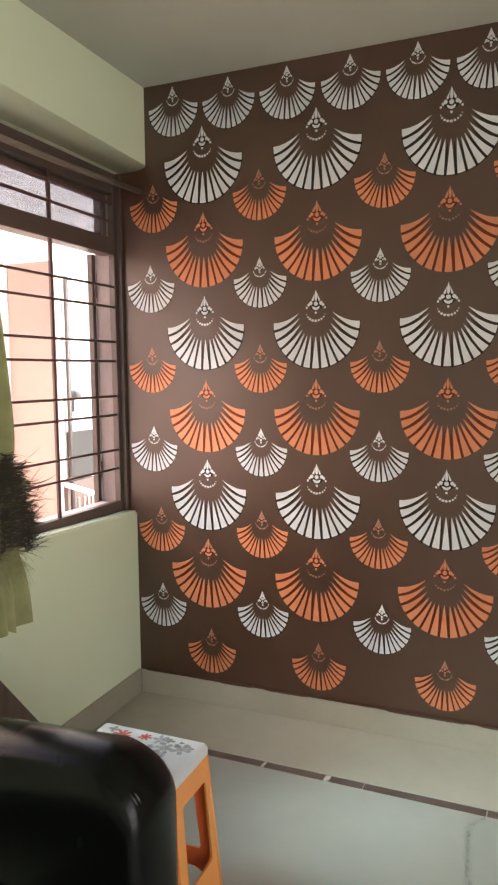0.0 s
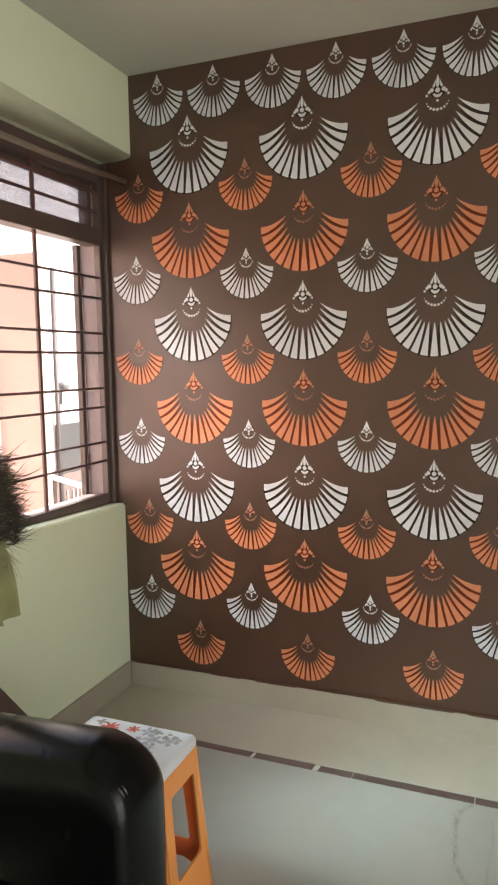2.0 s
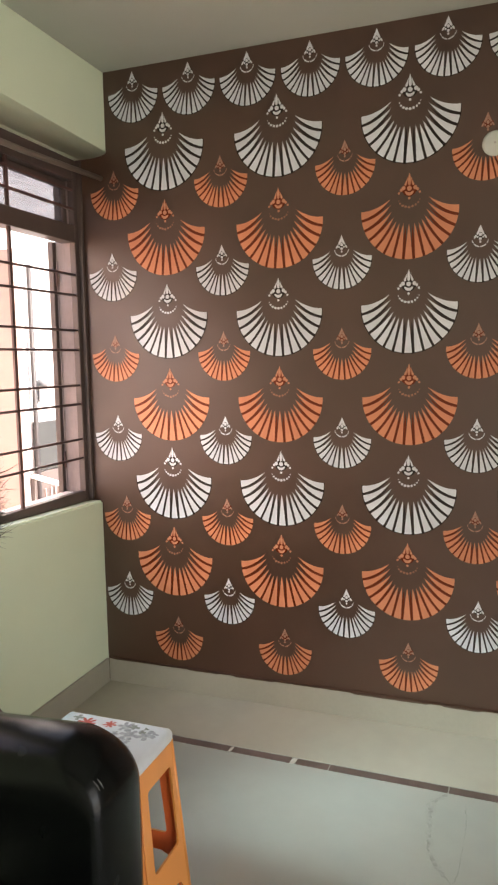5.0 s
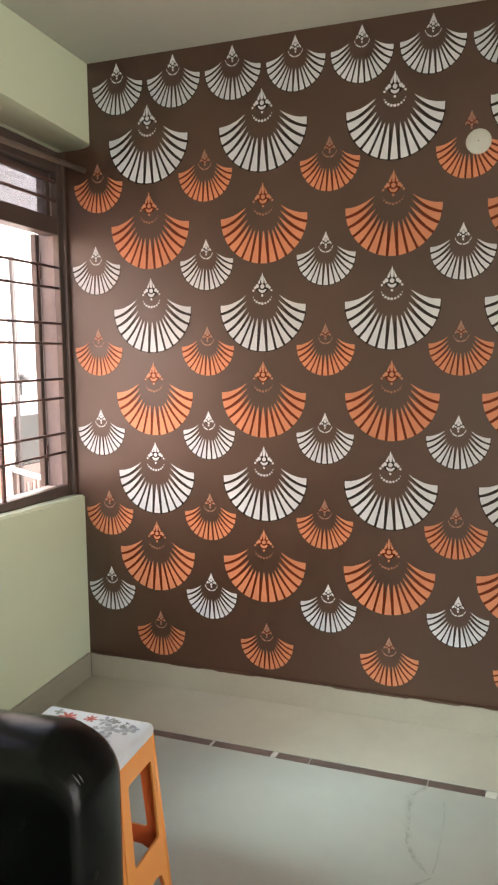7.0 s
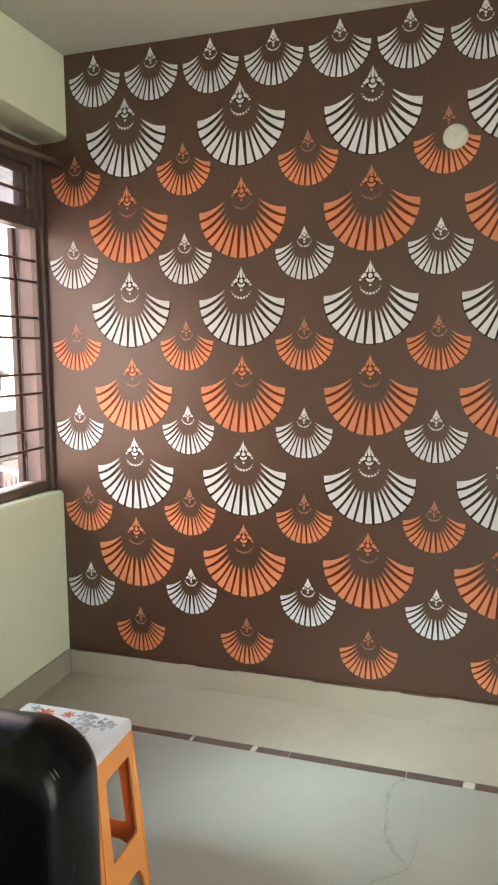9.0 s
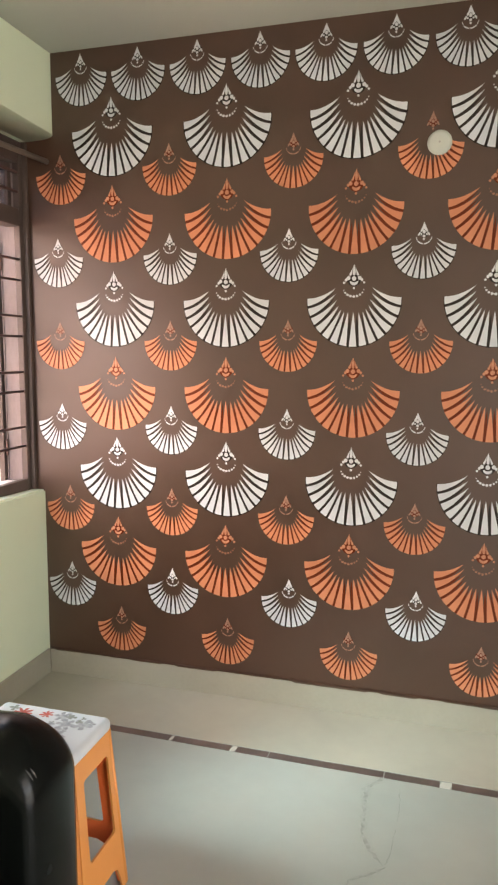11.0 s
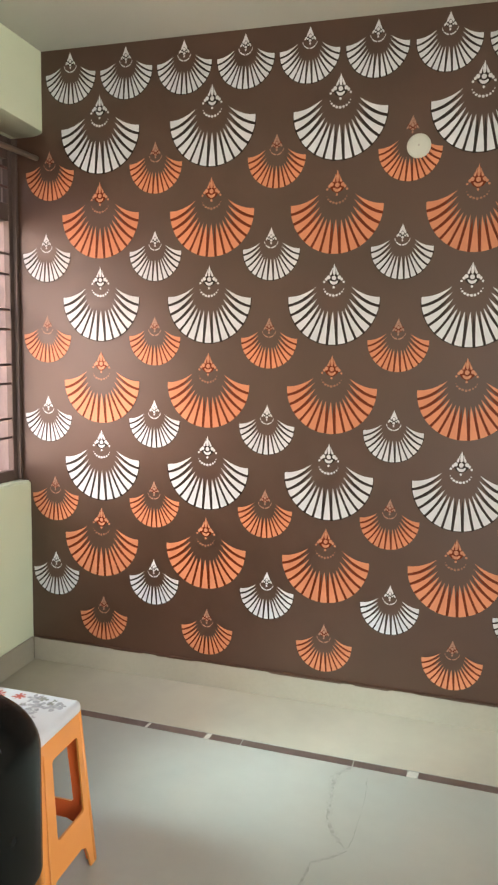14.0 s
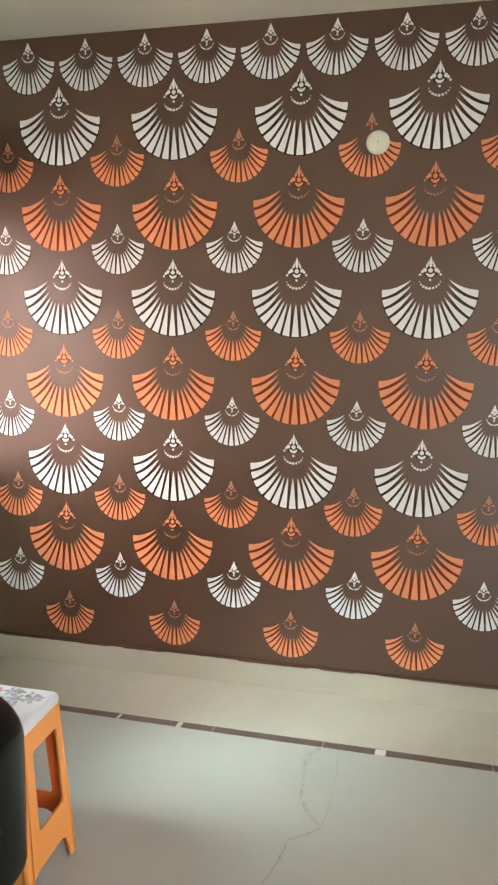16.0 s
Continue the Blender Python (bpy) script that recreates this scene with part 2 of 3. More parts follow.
def rounded(a, b, r, seg=6):
    """A box with round edges of radius r, or of three radii."""
    rr = r if isinstance(r, tuple) else (r, r, r)
    bm = bmesh.new()
    bmesh.ops.create_cube(bm, size=2)
    bmesh.ops.subdivide_edges(bm, edges=bm.edges[:], cuts=2 * seg - 1, use_grid_fill=True)
    mid = [(a[i] + b[i]) / 2 for i in range(3)]
    half = [(b[i] - a[i]) / 2 for i in range(3)]
    for v in bm.verts:
        q = v.co.copy()
        core = Vector([math.copysign(max(half[i] - rr[i], 0), q[i]) if abs(q[i]) > 1e-6 else 0 for i in range(3)])
        way = Vector([math.tan(q[i] * math.pi / 4) for i in range(3)])
        way.normalize()
        v.co = Vector([mid[i] + core[i] + way[i] * min(rr[i], half[i]) for i in range(3)])
    return bm


def tube(points, r, sides=8, bm=None):
    bm = bm or bmesh.new()
    pts = [Vector(p) for p in points]
    rs = r if isinstance(r, (list, tuple)) else [r] * len(pts)
    rings = []
    for i, p in enumerate(pts):
        d = (pts[min(i + 1, len(pts) - 1)] - pts[max(i - 1, 0)]).normalized()
        u = d.orthogonal().normalized() if i == 0 else (rings_u - d * rings_u.dot(d)).normalized()
        rings_u = u
        w = d.cross(u)
        rings.append([bm.verts.new(p + (u * math.cos(2 * math.pi * k / sides) + w * math.sin(2 * math.pi * k / sides)) * rs[i]) for k in range(sides)])
    for r0, r1 in zip(rings, rings[1:]):
        for k in range(sides):
            bm.faces.new((r0[k], r0[(k + 1) % sides], r1[(k + 1) % sides], r1[k]))
    bm.faces.new(rings[0][::-1])
    bm.faces.new(rings[-1])
    return bm


def prism(poly, lo, hi, axis, bm=None):
    """A polygon in the two other axes, drawn out along one axis from lo to hi."""
    bm = bm or bmesh.new()

    def co(p, h):
        q = list(p)
        q.insert(axis, h)
        return q
    low = [bm.verts.new(co(p, lo)) for p in poly]
    top = [bm.verts.new(co(p, hi)) for p in poly]
    bm.faces.new(low[::-1])
    bm.faces.new(top)
    for k in range(len(poly)):
        j = (k + 1) % len(poly)
        bm.faces.new((low[k], low[j], top[j], top[k]))
    bmesh.ops.recalc_face_normals(bm, faces=bm.faces[:])
    return bm


# ---- room ----
H = 3.0          # ceiling height
EAST, SOUTH = 3.4, -4.7
SKIRT = 0.124

floor = thing("floor", block((-0.3, SOUTH - 0.2, -0.12), (EAST + 0.2, 0.2, 0)), M_floor,
              "polished pale green-grey marble floor with veins", "floor", "structure")
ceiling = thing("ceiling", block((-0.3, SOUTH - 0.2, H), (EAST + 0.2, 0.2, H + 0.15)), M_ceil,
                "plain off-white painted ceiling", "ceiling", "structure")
wall_north = thing("wall_north", block((-0.2, 0, 0), (EAST, 0.2, H)), M_brown,
                   "dark brown feature wall with stencilled white and orange fans", "wall", "structure")
# unseen east wall; its doorway is assumed, to hold the fill lamp
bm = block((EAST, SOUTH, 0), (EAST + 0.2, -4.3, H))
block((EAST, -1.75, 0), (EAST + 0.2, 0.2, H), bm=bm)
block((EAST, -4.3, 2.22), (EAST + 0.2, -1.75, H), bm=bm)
wall_east = thing("wall_east", bm, M_plain, "unseen plain cream wall with an assumed open doorway", "wall", "structure")
wall_south = thing("wall_south", block((-0.2, SOUTH - 0.2, 0), (EAST + 0.2, SOUTH, H)), M_plain,
                   "plain cream painted wall", "wall", "structure")

# west wall: sill wall, pier, beam over the window
WIN_S = -2.0    # near end of the window opening, unseen, set far out to let in light
def upper_edge(y):   # the ledge under the window runs a little out of level
    return 0.948 + 0.028 * min(1, -y / 0.8)


ys = [-0.001 - 0.1 * k for k in range(20)] + [WIN_S]
poly = [(SOUTH, 0), (-0.001, 0)] + [(y, upper_edge(y) + 0.0012 * math.sin(k * 2.3)) for k, y in enumerate(ys)] + [(SOUTH, 0.976)]
bm = prism(poly, -0.2, -0.01, 0)
bmesh.ops.bevel(bm, geom=[e for e in bm.edges if min(v.co.z for v in e.verts) > 0.9 and min(v.co.x for v in e.verts) > -0.02 and abs(e.verts[0].co.y - e.verts[1].co.y) > 0.01],
                offset=0.009, segments=3, affect="EDGES")
block((-0.2, SOUTH, 0.97), (-0.01, WIN_S, 2.615), bm=bm)
wall_west = thing("wall_west", bm, M_green, "pale green painted wall under and beside the window", "wall", "structure")


def beam_profile(y):   # the lower edge is rounded off, more and more away from the feature wall
    k = 0.022 + 0.031 * -y
    bow = [(-0.06 + 0.145 * math.sin(math.radians(a)) ** 0.75, 2.618 + k * (1 - math.cos(math.radians(a)) ** 0.75)) for a in range(0, 91, 3)]
    return [(-0.2, 2.618)] + bow + [(0.085, H - 0.001), (-0.2, H - 0.001)]


poly = beam_profile(0)
bm = bmesh.new()
low = [bm.verts.new((x, SOUTH, z)) for x, z in beam_profile(SOUTH)]
top = [bm.verts.new((x, -0.001, z)) for x, z in poly]
bm.faces.new(low)
bm.faces.new(top[::-1])
for k in range(len(poly)):
    j = (k + 1) % len(poly)
    bm.faces.new((low[j], low[k], top[k], top[j])).smooth = 0 < k < 31
bmesh.ops.recalc_face_normals(bm, faces=bm.faces[:])
beam = thing("beam", bm, M_green, "pale green plastered beam over the window", "beam", "structure")

# skirting
bm = block((0.0, -0.012, 0), (EAST, -0.001, SKIRT), 0.002)
skirting_north = thing("baseboard_north", bm, M_skirt, "grey marble skirting under the feature wall", "skirting", "structure")
bm = block((-0.01, SOUTH, 0), (0.003, -0.017, SKIRT), 0.002)
skirting_west = thing("baseboard_west", bm, M_skirt_shade, "marble skirting under the green wall, darkened for shade", "skirting", "structure")

# ragged lower edge of the brown paint, run over the skirting's top
bm = bmesh.new()
rng = random.Random(4)
x, step = 0.004, 0.0
prev = None
while x < EAST:
    if rng.random() < 0.12:
        step = rng.uniform(0.0, 0.007)
    z = SKIRT - 0.002 - step - rng.uniform(0, 0.0015)
    pair = (bm.verts.new((x, -0.0135, z)), bm.verts.new((x, -0.0135, SKIRT + 0.001)), bm.verts.new((x, -0.0005, SKIRT + 0.0015)))
    if prev:
        bm.faces.new((prev[0], pair[0], pair[1], prev[1]))
        bm.faces.new((prev[1], pair[1], pair[2], prev[2]))
    prev = pair
    x += 0.02
part("paint_edge", bm, M_brown, wall_north)

# ---- stencilled fans ----
BLADES = 15


def fan_meshes(tag, paint, finial_paint, garland_paint, gap, rim, small=False):
    """Blades on a dark backing, the finial and the beaded garland, for a fan 0.40 m wide; the origin is the tip, y the
    wall's face.
    """
    R, CZ = 0.2, -0.148

    def inner(a):
        s = math.sin(a)
        return Vector((0.076 * math.copysign(abs(s) ** 0.8, s), 0, CZ - 0.053 * max(math.cos(a), 0) ** 0.75 + 0.055 * abs(s) ** 5))

    def outer(a):
        return Vector((R * math.sin(a), 0, CZ - R * math.cos(a)))

    def line(p, q, a, n):
        sag = Vector((0, 0, -0.024 * abs(math.sin(a)) ** 1.5))
        c = (p + q) / 2 + sag
        return [p * (1 - t) ** 2 + c * 2 * t * (1 - t) + q * t * t for t in [k / n for k in range(n + 1)]]

    half = math.radians(4.6)
    bm = bmesh.new()
    # dark backing in the slits between the blades: spear-shaped, fading out towards the inner ends
    step = 174 / (BLADES - 1)
    for i in range(BLADES - 1):
        a = math.radians(-87 + step * (i + 0.5))
        wide = math.radians(step / 2 - 3.6)
        p, q = inner(a), outer(a)
        p, q = p + (q - p) * 0.10, q + (p - q) * rim
        mid = line(p, q, a, 8)
        rows = []
        for k in range(9):
            grow = min(1.0, 0.12 + k / 3.2) * (0.5 + k / 16)
            side = Vector((math.cos(a), 0, math.sin(a))) * R * wide * grow
            rows.append([bm.verts.new(mid[k] + side * f + Vector((0, -0.0012, 0))) for f in (-1, 1)])
        for r0, r1 in zip(rows, rows[1:]):
            bm.faces.new((r0[0], r1[0], r1[1], r0[1])).material_index = 1
    if rim < 0:   # a thin dark rim added round the outer ends, imitating a sharpening halo
        arc = [math.radians(-92 + 184 * k / 48) for k in range(49)]
        ring = [[bm.verts.new(Vector((r * math.sin(a), -0.0012, CZ - r * math.cos(a)))) for r in (R * 0.985, R * 1.016)] for a in arc]
        for r0, r1 in zip(ring, ring[1:]):
            bm.faces.new((r0[0], r0[1], r1[1], r1[0])).material_index = 1
    rng = random.Random(11)
    off = Vector((0, -0.0024, 0))
    for i in range(BLADES):
        a = math.radians(-87 + 174 * i / (BLADES - 1))
        p = inner(a) + (outer(a) - inner(a)) * rng.uniform(0.0, 0.03)
        mid = line(p, outer(a), a, 8)
        lo, hi = line(p, outer(a - half), a, 8), line(p, outer(a + half), a, 8)
        # the strokes swell quickly behind their pointed inner ends
        swell = [0] + [(k / 8) ** -0.20 for k in range(1, 9)]
        s0 = [bm.verts.new(mid[k] + (lo[k] - mid[k]) * swell[k] + off) for k in range(1, 9)]
        s1 = [bm.verts.new(mid[k] + (hi[k] - mid[k]) * swell[k] + off) for k in range(1, 9)]
        bm.faces.new((bm.verts.new(p + off), s0[0], s1[0]))
        for j in range(6):
            bm.faces.new((s0[j], s0[j + 1], s1[j + 1], s1[j]))
        mids = [bm.verts.new(outer(a - half + 2 * half * k / 3) + off) for k in (1, 2)]
        bm.faces.new((s0[6], s0[7], *mids, s1[7], s1[6]))
    blades = mesh_of(tag + "_blades", bm, paint, gap)

    def blob(bm, pts):
        vs = [bm.verts.new((x, -0.0024, z)) for x, z in pts]
        bm.faces.new(vs)

    def dot(bm, x, z, r, rz=None):
        blob(bm, [(x + r * math.cos(k * math.pi / 5), z + (rz or r) * math.sin(k * math.pi / 5)) for k in range(10)])

    bm = bmesh.new()
    if small:
        # a stout spearhead with two cut marks, over a flower that runs together
        blob(bm, [(0, 0), (0.007, -0.018), (0.016, -0.038), (0.0245, -0.056), (0.016, -0.064), (0.0075, -0.050), (0, -0.044), (-0.0075, -0.050), (-0.016, -0.064), (-0.0245, -0.056), (-0.016, -0.038), (-0.007, -0.018)])
        dot(bm, 0, -0.0605, 0.0100, 0.0115)
        for s in (-1, 1):
            blob(bm, [(s * x, z) for x, z in ((0.0265, -0.060), (0.036, -0.072), (0.039, -0.083), (0.032, -0.084), (0.024, -0.074), (0.0205, -0.066))])
            dot(bm, s * 0.0165, -0.0755, 0.0062)
        dot(bm, 0, -0.0865, 0.0095, 0.0085)
        dot(bm, 0, -0.1045, 0.0062, 0.0075)
    else:
        # three leaves, a flower of three round petals over a cup, and loose dots
        blob(bm, [(0, 0), (0.0045, -0.016), (0.0066, -0.032), (0.0050, -0.046), (0, -0.050), (-0.0050, -0.046), (-0.0066, -0.032), (-0.0045, -0.016)])
        for s in (-1, 1):
            blob(bm, [(s * x, z) for x, z in ((0.0062, -0.014), (0.0125, -0.029), (0.0205, -0.044), (0.0180, -0.0505), (0.0110, -0.0475), (0.0085, -0.034))])
            dot(bm, s * 0.0235, -0.0590, 0.0082, 0.0088)
            dot(bm, s * 0.0335, -0.0665, 0.0060, 0.0066)
            dot(bm, s * 0.0425, -0.0785, 0.0050)
        dot(bm, 0, -0.0615, 0.0098, 0.0100)
        arc = [math.radians(190 + 160 * k / 10) for k in range(11)]
        blob(bm, [(0.0190 * math.cos(a), -0.0695 + 0.0205 * math.sin(a)) for a in arc] + [(0.0120 * math.cos(a), -0.0715 + 0.0060 * math.sin(a)) for a in arc[::-1]])
        dot(bm, 0, -0.1010, 0.0052)
    backing = [(0, -0.004), (0.010, -0.022), (0.022, -0.048), (0.034, -0.060), (0.030, -0.073), (0.020, -0.086), (0, -0.096)]
    loop = backing + [(-x, z) for x, z in backing[-2:0:-1]]
    f = bm.faces.new([bm.verts.new((x, -0.0012, z)) for x, z in loop])
    f.material_index = 1
    finial = mesh_of(tag + "_finial", bm, finial_paint, gap)
    bm = bmesh.new()
    if small:
        # a string of beads that runs together into a crescent
        arc = [math.radians(186 + 168 * k / 24) for k in range(25)]
        rim_out = [(0.0500 * math.cos(a), -0.088 + 0.050 * math.sin(a)) for a in arc]
        thick = [0.0035 + 0.0046 * math.sin(math.pi * k / 24) + 0.0014 * math.cos(k * 2.1) for k in range(25)]
        rim_in = [((0.0500 - d) * math.cos(a), -0.088 + (0.050 - d) * math.sin(a)) for a, d in zip(arc, thick)]
        for k in range(24):
            if k % 8 != 3:
                blob(bm, [rim_out[k], rim_out[k + 1], rim_in[k + 1], rim_in[k]])
    else:
        n = 9
        for k in range(n):
            a = math.radians(196 + 148 * k / (n - 1))
            size = 0.0026 + 0.0032 * math.sin(math.pi * k / (n - 1))
            dot(bm, 0.0445 * math.cos(a), -0.0985 + 0.038 * math.sin(a), size * rng.uniform(0.9, 1.25), size)
    garland = mesh_of(tag + "_garland", bm, garland_paint)
    return blades, finial, garland


WHITE = {1.0: fan_meshes("white_fan", M_white, M_white, M_white, M_gap_w, -0.03),
         0.648: fan_meshes("small_white_fan", M_white, M_white, M_white, M_gap_w, -0.03, True)}
ORANGE = {1.0: fan_meshes("orange_fan", M_orange, M_orange_thin, M_faint, M_gap_o, 0.0),
          0.648: fan_meshes("small_orange_fan", M_orange, M_dull, M_dull, M_gap_o, 0.0, True)}
BIG, SMALL = 1.0, 0.648
fan_rng = random.Random(7)


def fan(x, z, size, meshes, lift=0.0):
    label = ("large " if size == BIG else "small ") + ("white" if meshes is WHITE else "orange") + " stencilled fan"
    blades, finial, garland = meshes[size]
    ob = new("fan_motif", blades)
    ob.parent = wall_north
    ob.matrix_basis = Matrix.LocRotScale((x, 0, z), Euler((0, fan_rng.uniform(-0.012, 0.012), 0)), (size, 1, size * (1.0 if size == BIG else 1.01)))
    tagged(ob, label)
    for name, me in (("finial", finial), ("garland", garland)):
        if lift and name == "garland":
            continue
        sub = new(name, me)
        sub.parent = ob
        sub.location = (0.009 if lift else 0, 0, lift)


BIG_X = (0.392, 0.943, 1.515, 2.086, 2.66)
BIG_Z = (2.785, 2.394, 2.007, 1.613, 1.226, 0.838)
SMALL_X = (0.1, 0.672, 1.228, 1.797, 2.38, 2.95)
SMALL_Z = (2.56, 2.167, 1.776, 1.384, 0.993, 0.604)
for x in BIG_X:
    for k, z in enumerate(BIG_Z):
        fan(x + fan_rng.uniform(-0.003, 0.003), z + fan_rng.uniform(-0.003, 0.003), BIG, ORANGE if k % 2 else WHITE)
    fan(x + 0.008, 0.386, SMALL, ORANGE)
for i, x in enumerate(SMALL_X):
    for k, z in enumerate(SMALL_Z):
        dx = (0.024 if k == 0 else 0.032 if k > 3 else 0) if i == 0 else 0.018 if k == 5 and i in (2, 3) else 0.015 if k == 0 and i > 1 else 0
        fan(x + dx, z - (0.012 if i == 0 and k in (0, 4, 5) else 0) + (0.004 if k == 0 and i == 3 else 0), SMALL, WHITE if k % 2 else ORANGE,
            0.052 if k == 0 and i == 3 else 0.0)   # the finial over the junction box sits high
for k in range(10):
    fan(0.24 + 0.2843 * k, 2.983, SMALL, WHITE)

# round cover of the junction box on the feature wall
cover = base("junction_box_cover", (1.846, -0.001, 2.475), "round ivory plastic cover plate on the wall", "cover plate")
bm = bmesh.new()
prof = [(0.0, -0.011), (0.036, -0.0108), (0.043, -0.0095), (0.047, -0.006), (0.049, 0.0)]
rings = []
for r, y in prof[1:]:
    rings.append([bm.verts.new((r * math.cos(k * math.pi / 18), y, r * math.sin(k * math.pi / 18))) for k in range(36)])
bm.faces.new(rings[0])
for r0, r1 in zip(rings, rings[1:]):
    for k in range(36):
        bm.faces.new((r0[k], r1[k], r1[(k + 1) % 36], r0[(k + 1) % 36]))
bmesh.ops.recalc_face_normals(bm, faces=bm.faces[:])
part("plate", bm, M_box, cover, smooth=True)
part("screw", tube([(0.0, -0.0105, 0.0), (0.0, -0.0135, 0.0)], 0.004, 10), M_screw, cover, "small steel screw")

# ---- floor border ----
bm = prism([(0.0, -0.012), (0.0, -0.398), (EAST, -0.442), (EAST, -0.012)], -0.02, 0.001, 2)
part("border_slab", bm, M_border, floor, "beige marble border slab")
STRIP_TURN = math.radians(-0.75)
for x0, x1 in ((0.02, 0.40), (0.404, 0.836), (0.85, 1.108), (1.132, 1.268), (1.272, 1.735), (1.74, 1.948), (1.992, 2.40), (2.404, 3.38)):
    bm = block((x0, -0.021, -0.01), (x1, 0.021, 0.0015), 0.0008)
    ob = part("border_strip", bm, M_strip, floor)
    ob.matrix_basis = pose(0, -0.426, 0, 0, 0, math.degrees(STRIP_TURN))
for x0, x1 in ((0.836, 0.85), (1.108, 1.132), (1.948, 1.992)):
    bm = block((x0 + 0.001, -0.02, -0.01), (x1 - 0.001, 0.02, 0.001), 0.0005)
    for v in bm.verts:
        v.co.x += v.co.y * 0.35
    ob = part("mortar_joint", bm, M_mortar, floor)
    ob.matrix_basis = pose(0, -0.426, 0, 0, 0, math.degrees(STRIP_TURN))


def vein(points, width, seed, z=0.0008):
    rng = random.Random(seed)
    fine = []
    for (x0, y0), (x1, y1) in zip(points, points[1:]):
        n = max(2, int(math.hypot(x1 - x0, y1 - y0) / 0.012))
        for k in range(n):
            t = k / n
            fine.append((x0 + (x1 - x0) * t + rng.uniform(-1, 1) * 0.003, y0 + (y1 - y0) * t + rng.uniform(-1, 1) * 0.003))
    bm = bmesh.new()
    prev = None
    for i, (x, y) in enumerate(fine):
        j = min(i + 1, len(fine) - 1)
        i0 = max(i - 1, 0)
        dx, dy = fine[j][0] - fine[i0][0], fine[j][1] - fine[i0][1]
        d = math.hypot(dx, dy) or 1
        w = width * rng.uniform(0.35, 1.15) * (0.35 if i in (0, len(fine) - 1) else 1)
        pair = (bm.verts.new((x - dy / d * w, y + dx / d * w, z)), bm.verts.new((x + dy / d * w, y - dx / d * w, z)))
        if prev:
            bm.faces.new((prev[1], pair[1], pair[0], prev[0]))
        prev = pair
    bmesh.ops.recalc_face_normals(bm, faces=bm.faces[:])
    return bm


VEINS = (([(1.735, -0.475), (1.683, -0.55), (1.692, -0.70), (1.700, -0.82), (1.735, -0.895), (1.79, -0.967)], 0.0072, 1),
         ([(1.79, -0.967), (1.735, -1.02), (1.69, -1.05), (1.683, -1.12), (1.66, -1.22), (1.62, -1.34)], 0.0045, 2),
         ([(1.805, -0.527), (1.812, -0.66), (1.806, -0.80), (1.80, -0.90), (1.79, -0.967)], 0.0022, 3))
for line, w, seed in VEINS:
    part("marble_vein", vein(line, w, seed, 0.0012), M_crack, floor)
    part("vein_edge", vein(line, w * 2.6, seed, 0.0006), M_halo, floor)

# ---- window ----
FX0, FX1 = -0.15, -0.074
window = base("window_1", (0, 0, 0), "dark brown window with an iron grille, lower half open", "window")
window["kind"] = "structure"
frame_part = [part("frame_jamb", block((-0.108, -0.048, 0.945), (FX1, -0.002, 2.612), 0.004), M_frame, window),
              part("frame_jamb", block((FX0, WIN_S + 0.002, 0.945), (FX1, WIN_S + 0.05, 2.612), 0.004), M_frame, window),
              part("frame_head", block((FX0, WIN_S + 0.051, 2.512), (FX1, -0.049, 2.612), 0.004), M_frame, window),
              part("bottom_rail", block((-0.108, WIN_S + 0.051, 0.95), (FX1, -0.049, 1.006), 0.004), M_frame, window),
              part("transom", block((FX0, WIN_S + 0.051, 2.222), (FX1, -0.049, 2.304), 0.004), M_frame, window)]
# Dark strip added where shade falls on the wall beside the jamb.
part("jamb_shade_strip", block((FX1 + 0.0005, -0.022, 0.956), (-0.052, -0.002, 2.612), 0.002), M_frame, window)
part("rebate", block((FX0 + 0.01, -0.075, 2.306), (FX0 + 0.035, -0.0485, 2.511), 0.002), M_frame, window)
part("rebate", block((FX0 + 0.01, WIN_S + 0.051, 2.478), (FX0 + 0.035, -0.076, 2.511), 0.002), M_frame, window)
pane = part("pane", block((FX0 + 0.018, WIN_S + 0.052, 2.305), (FX0 + 0.022, -0.052, 2.51)), M_glass, window, "dusty glass pane")
pane.visible_shadow = False
GX = -0.085
for z in (2.470, 2.381):
    part("grille_bar", block((GX - 0.006, WIN_S + 0.045, z - 0.006), (GX + 0.006, -0.045, z + 0.006), 0.001), M_bar, window)
for z in (2.069, 1.971, 1.801, 1.7055, 1.533, 1.4395, 1.265, 1.1705):
    part("grille_bar", tube([(GX, WIN_S + 0.045, z), (GX, -0.6, z - 0.002), (GX, -0.045, z)], 0.0062, 8), M_bar, window, smooth=True)
for y in (-0.528, -1.0, -1.47):
    part("upright_bar", block((GX - 0.0075, y - 0.009, 0.995), (GX + 0.0045, y + 0.009, 2.52), 0.001), M_bar, window)
# outer reveal and the edge of the folded-back shutter
reveal = part("outer_reveal", block((-0.194, -0.04, 0.93), (-0.109, -0.001, 2.615), 0.002), M_reveal, window, "pink plastered reveal")
part("outer_sill", block((-0.20, WIN_S, 0.90), (-0.110, -0.041, 0.994), 0.004), M_lime, window, "white outer sill")
shutter = part("shutter_stile", block((-0.226, -0.062, 0.99), (-0.196, -0.024, 2.235), 0.003), M_frame, window)
part("shutter_bead", block((-0.19, -0.047, 0.99), (-0.184, -0.041, 2.15), 0.001), M_reveal, window)
for z in (1.16, 2.06):
    part("hinge", tube([(-0.187, -0.05, z - 0.04), (-0.187, -0.05, z + 0.04)], 0.006, 8), M_bar, window, smooth=True)

# curtain rod
rod = base("curtain_rod", (0.05, -0.6, 2.515), "beige enamelled curtain rod under the beam", "curtain rod")
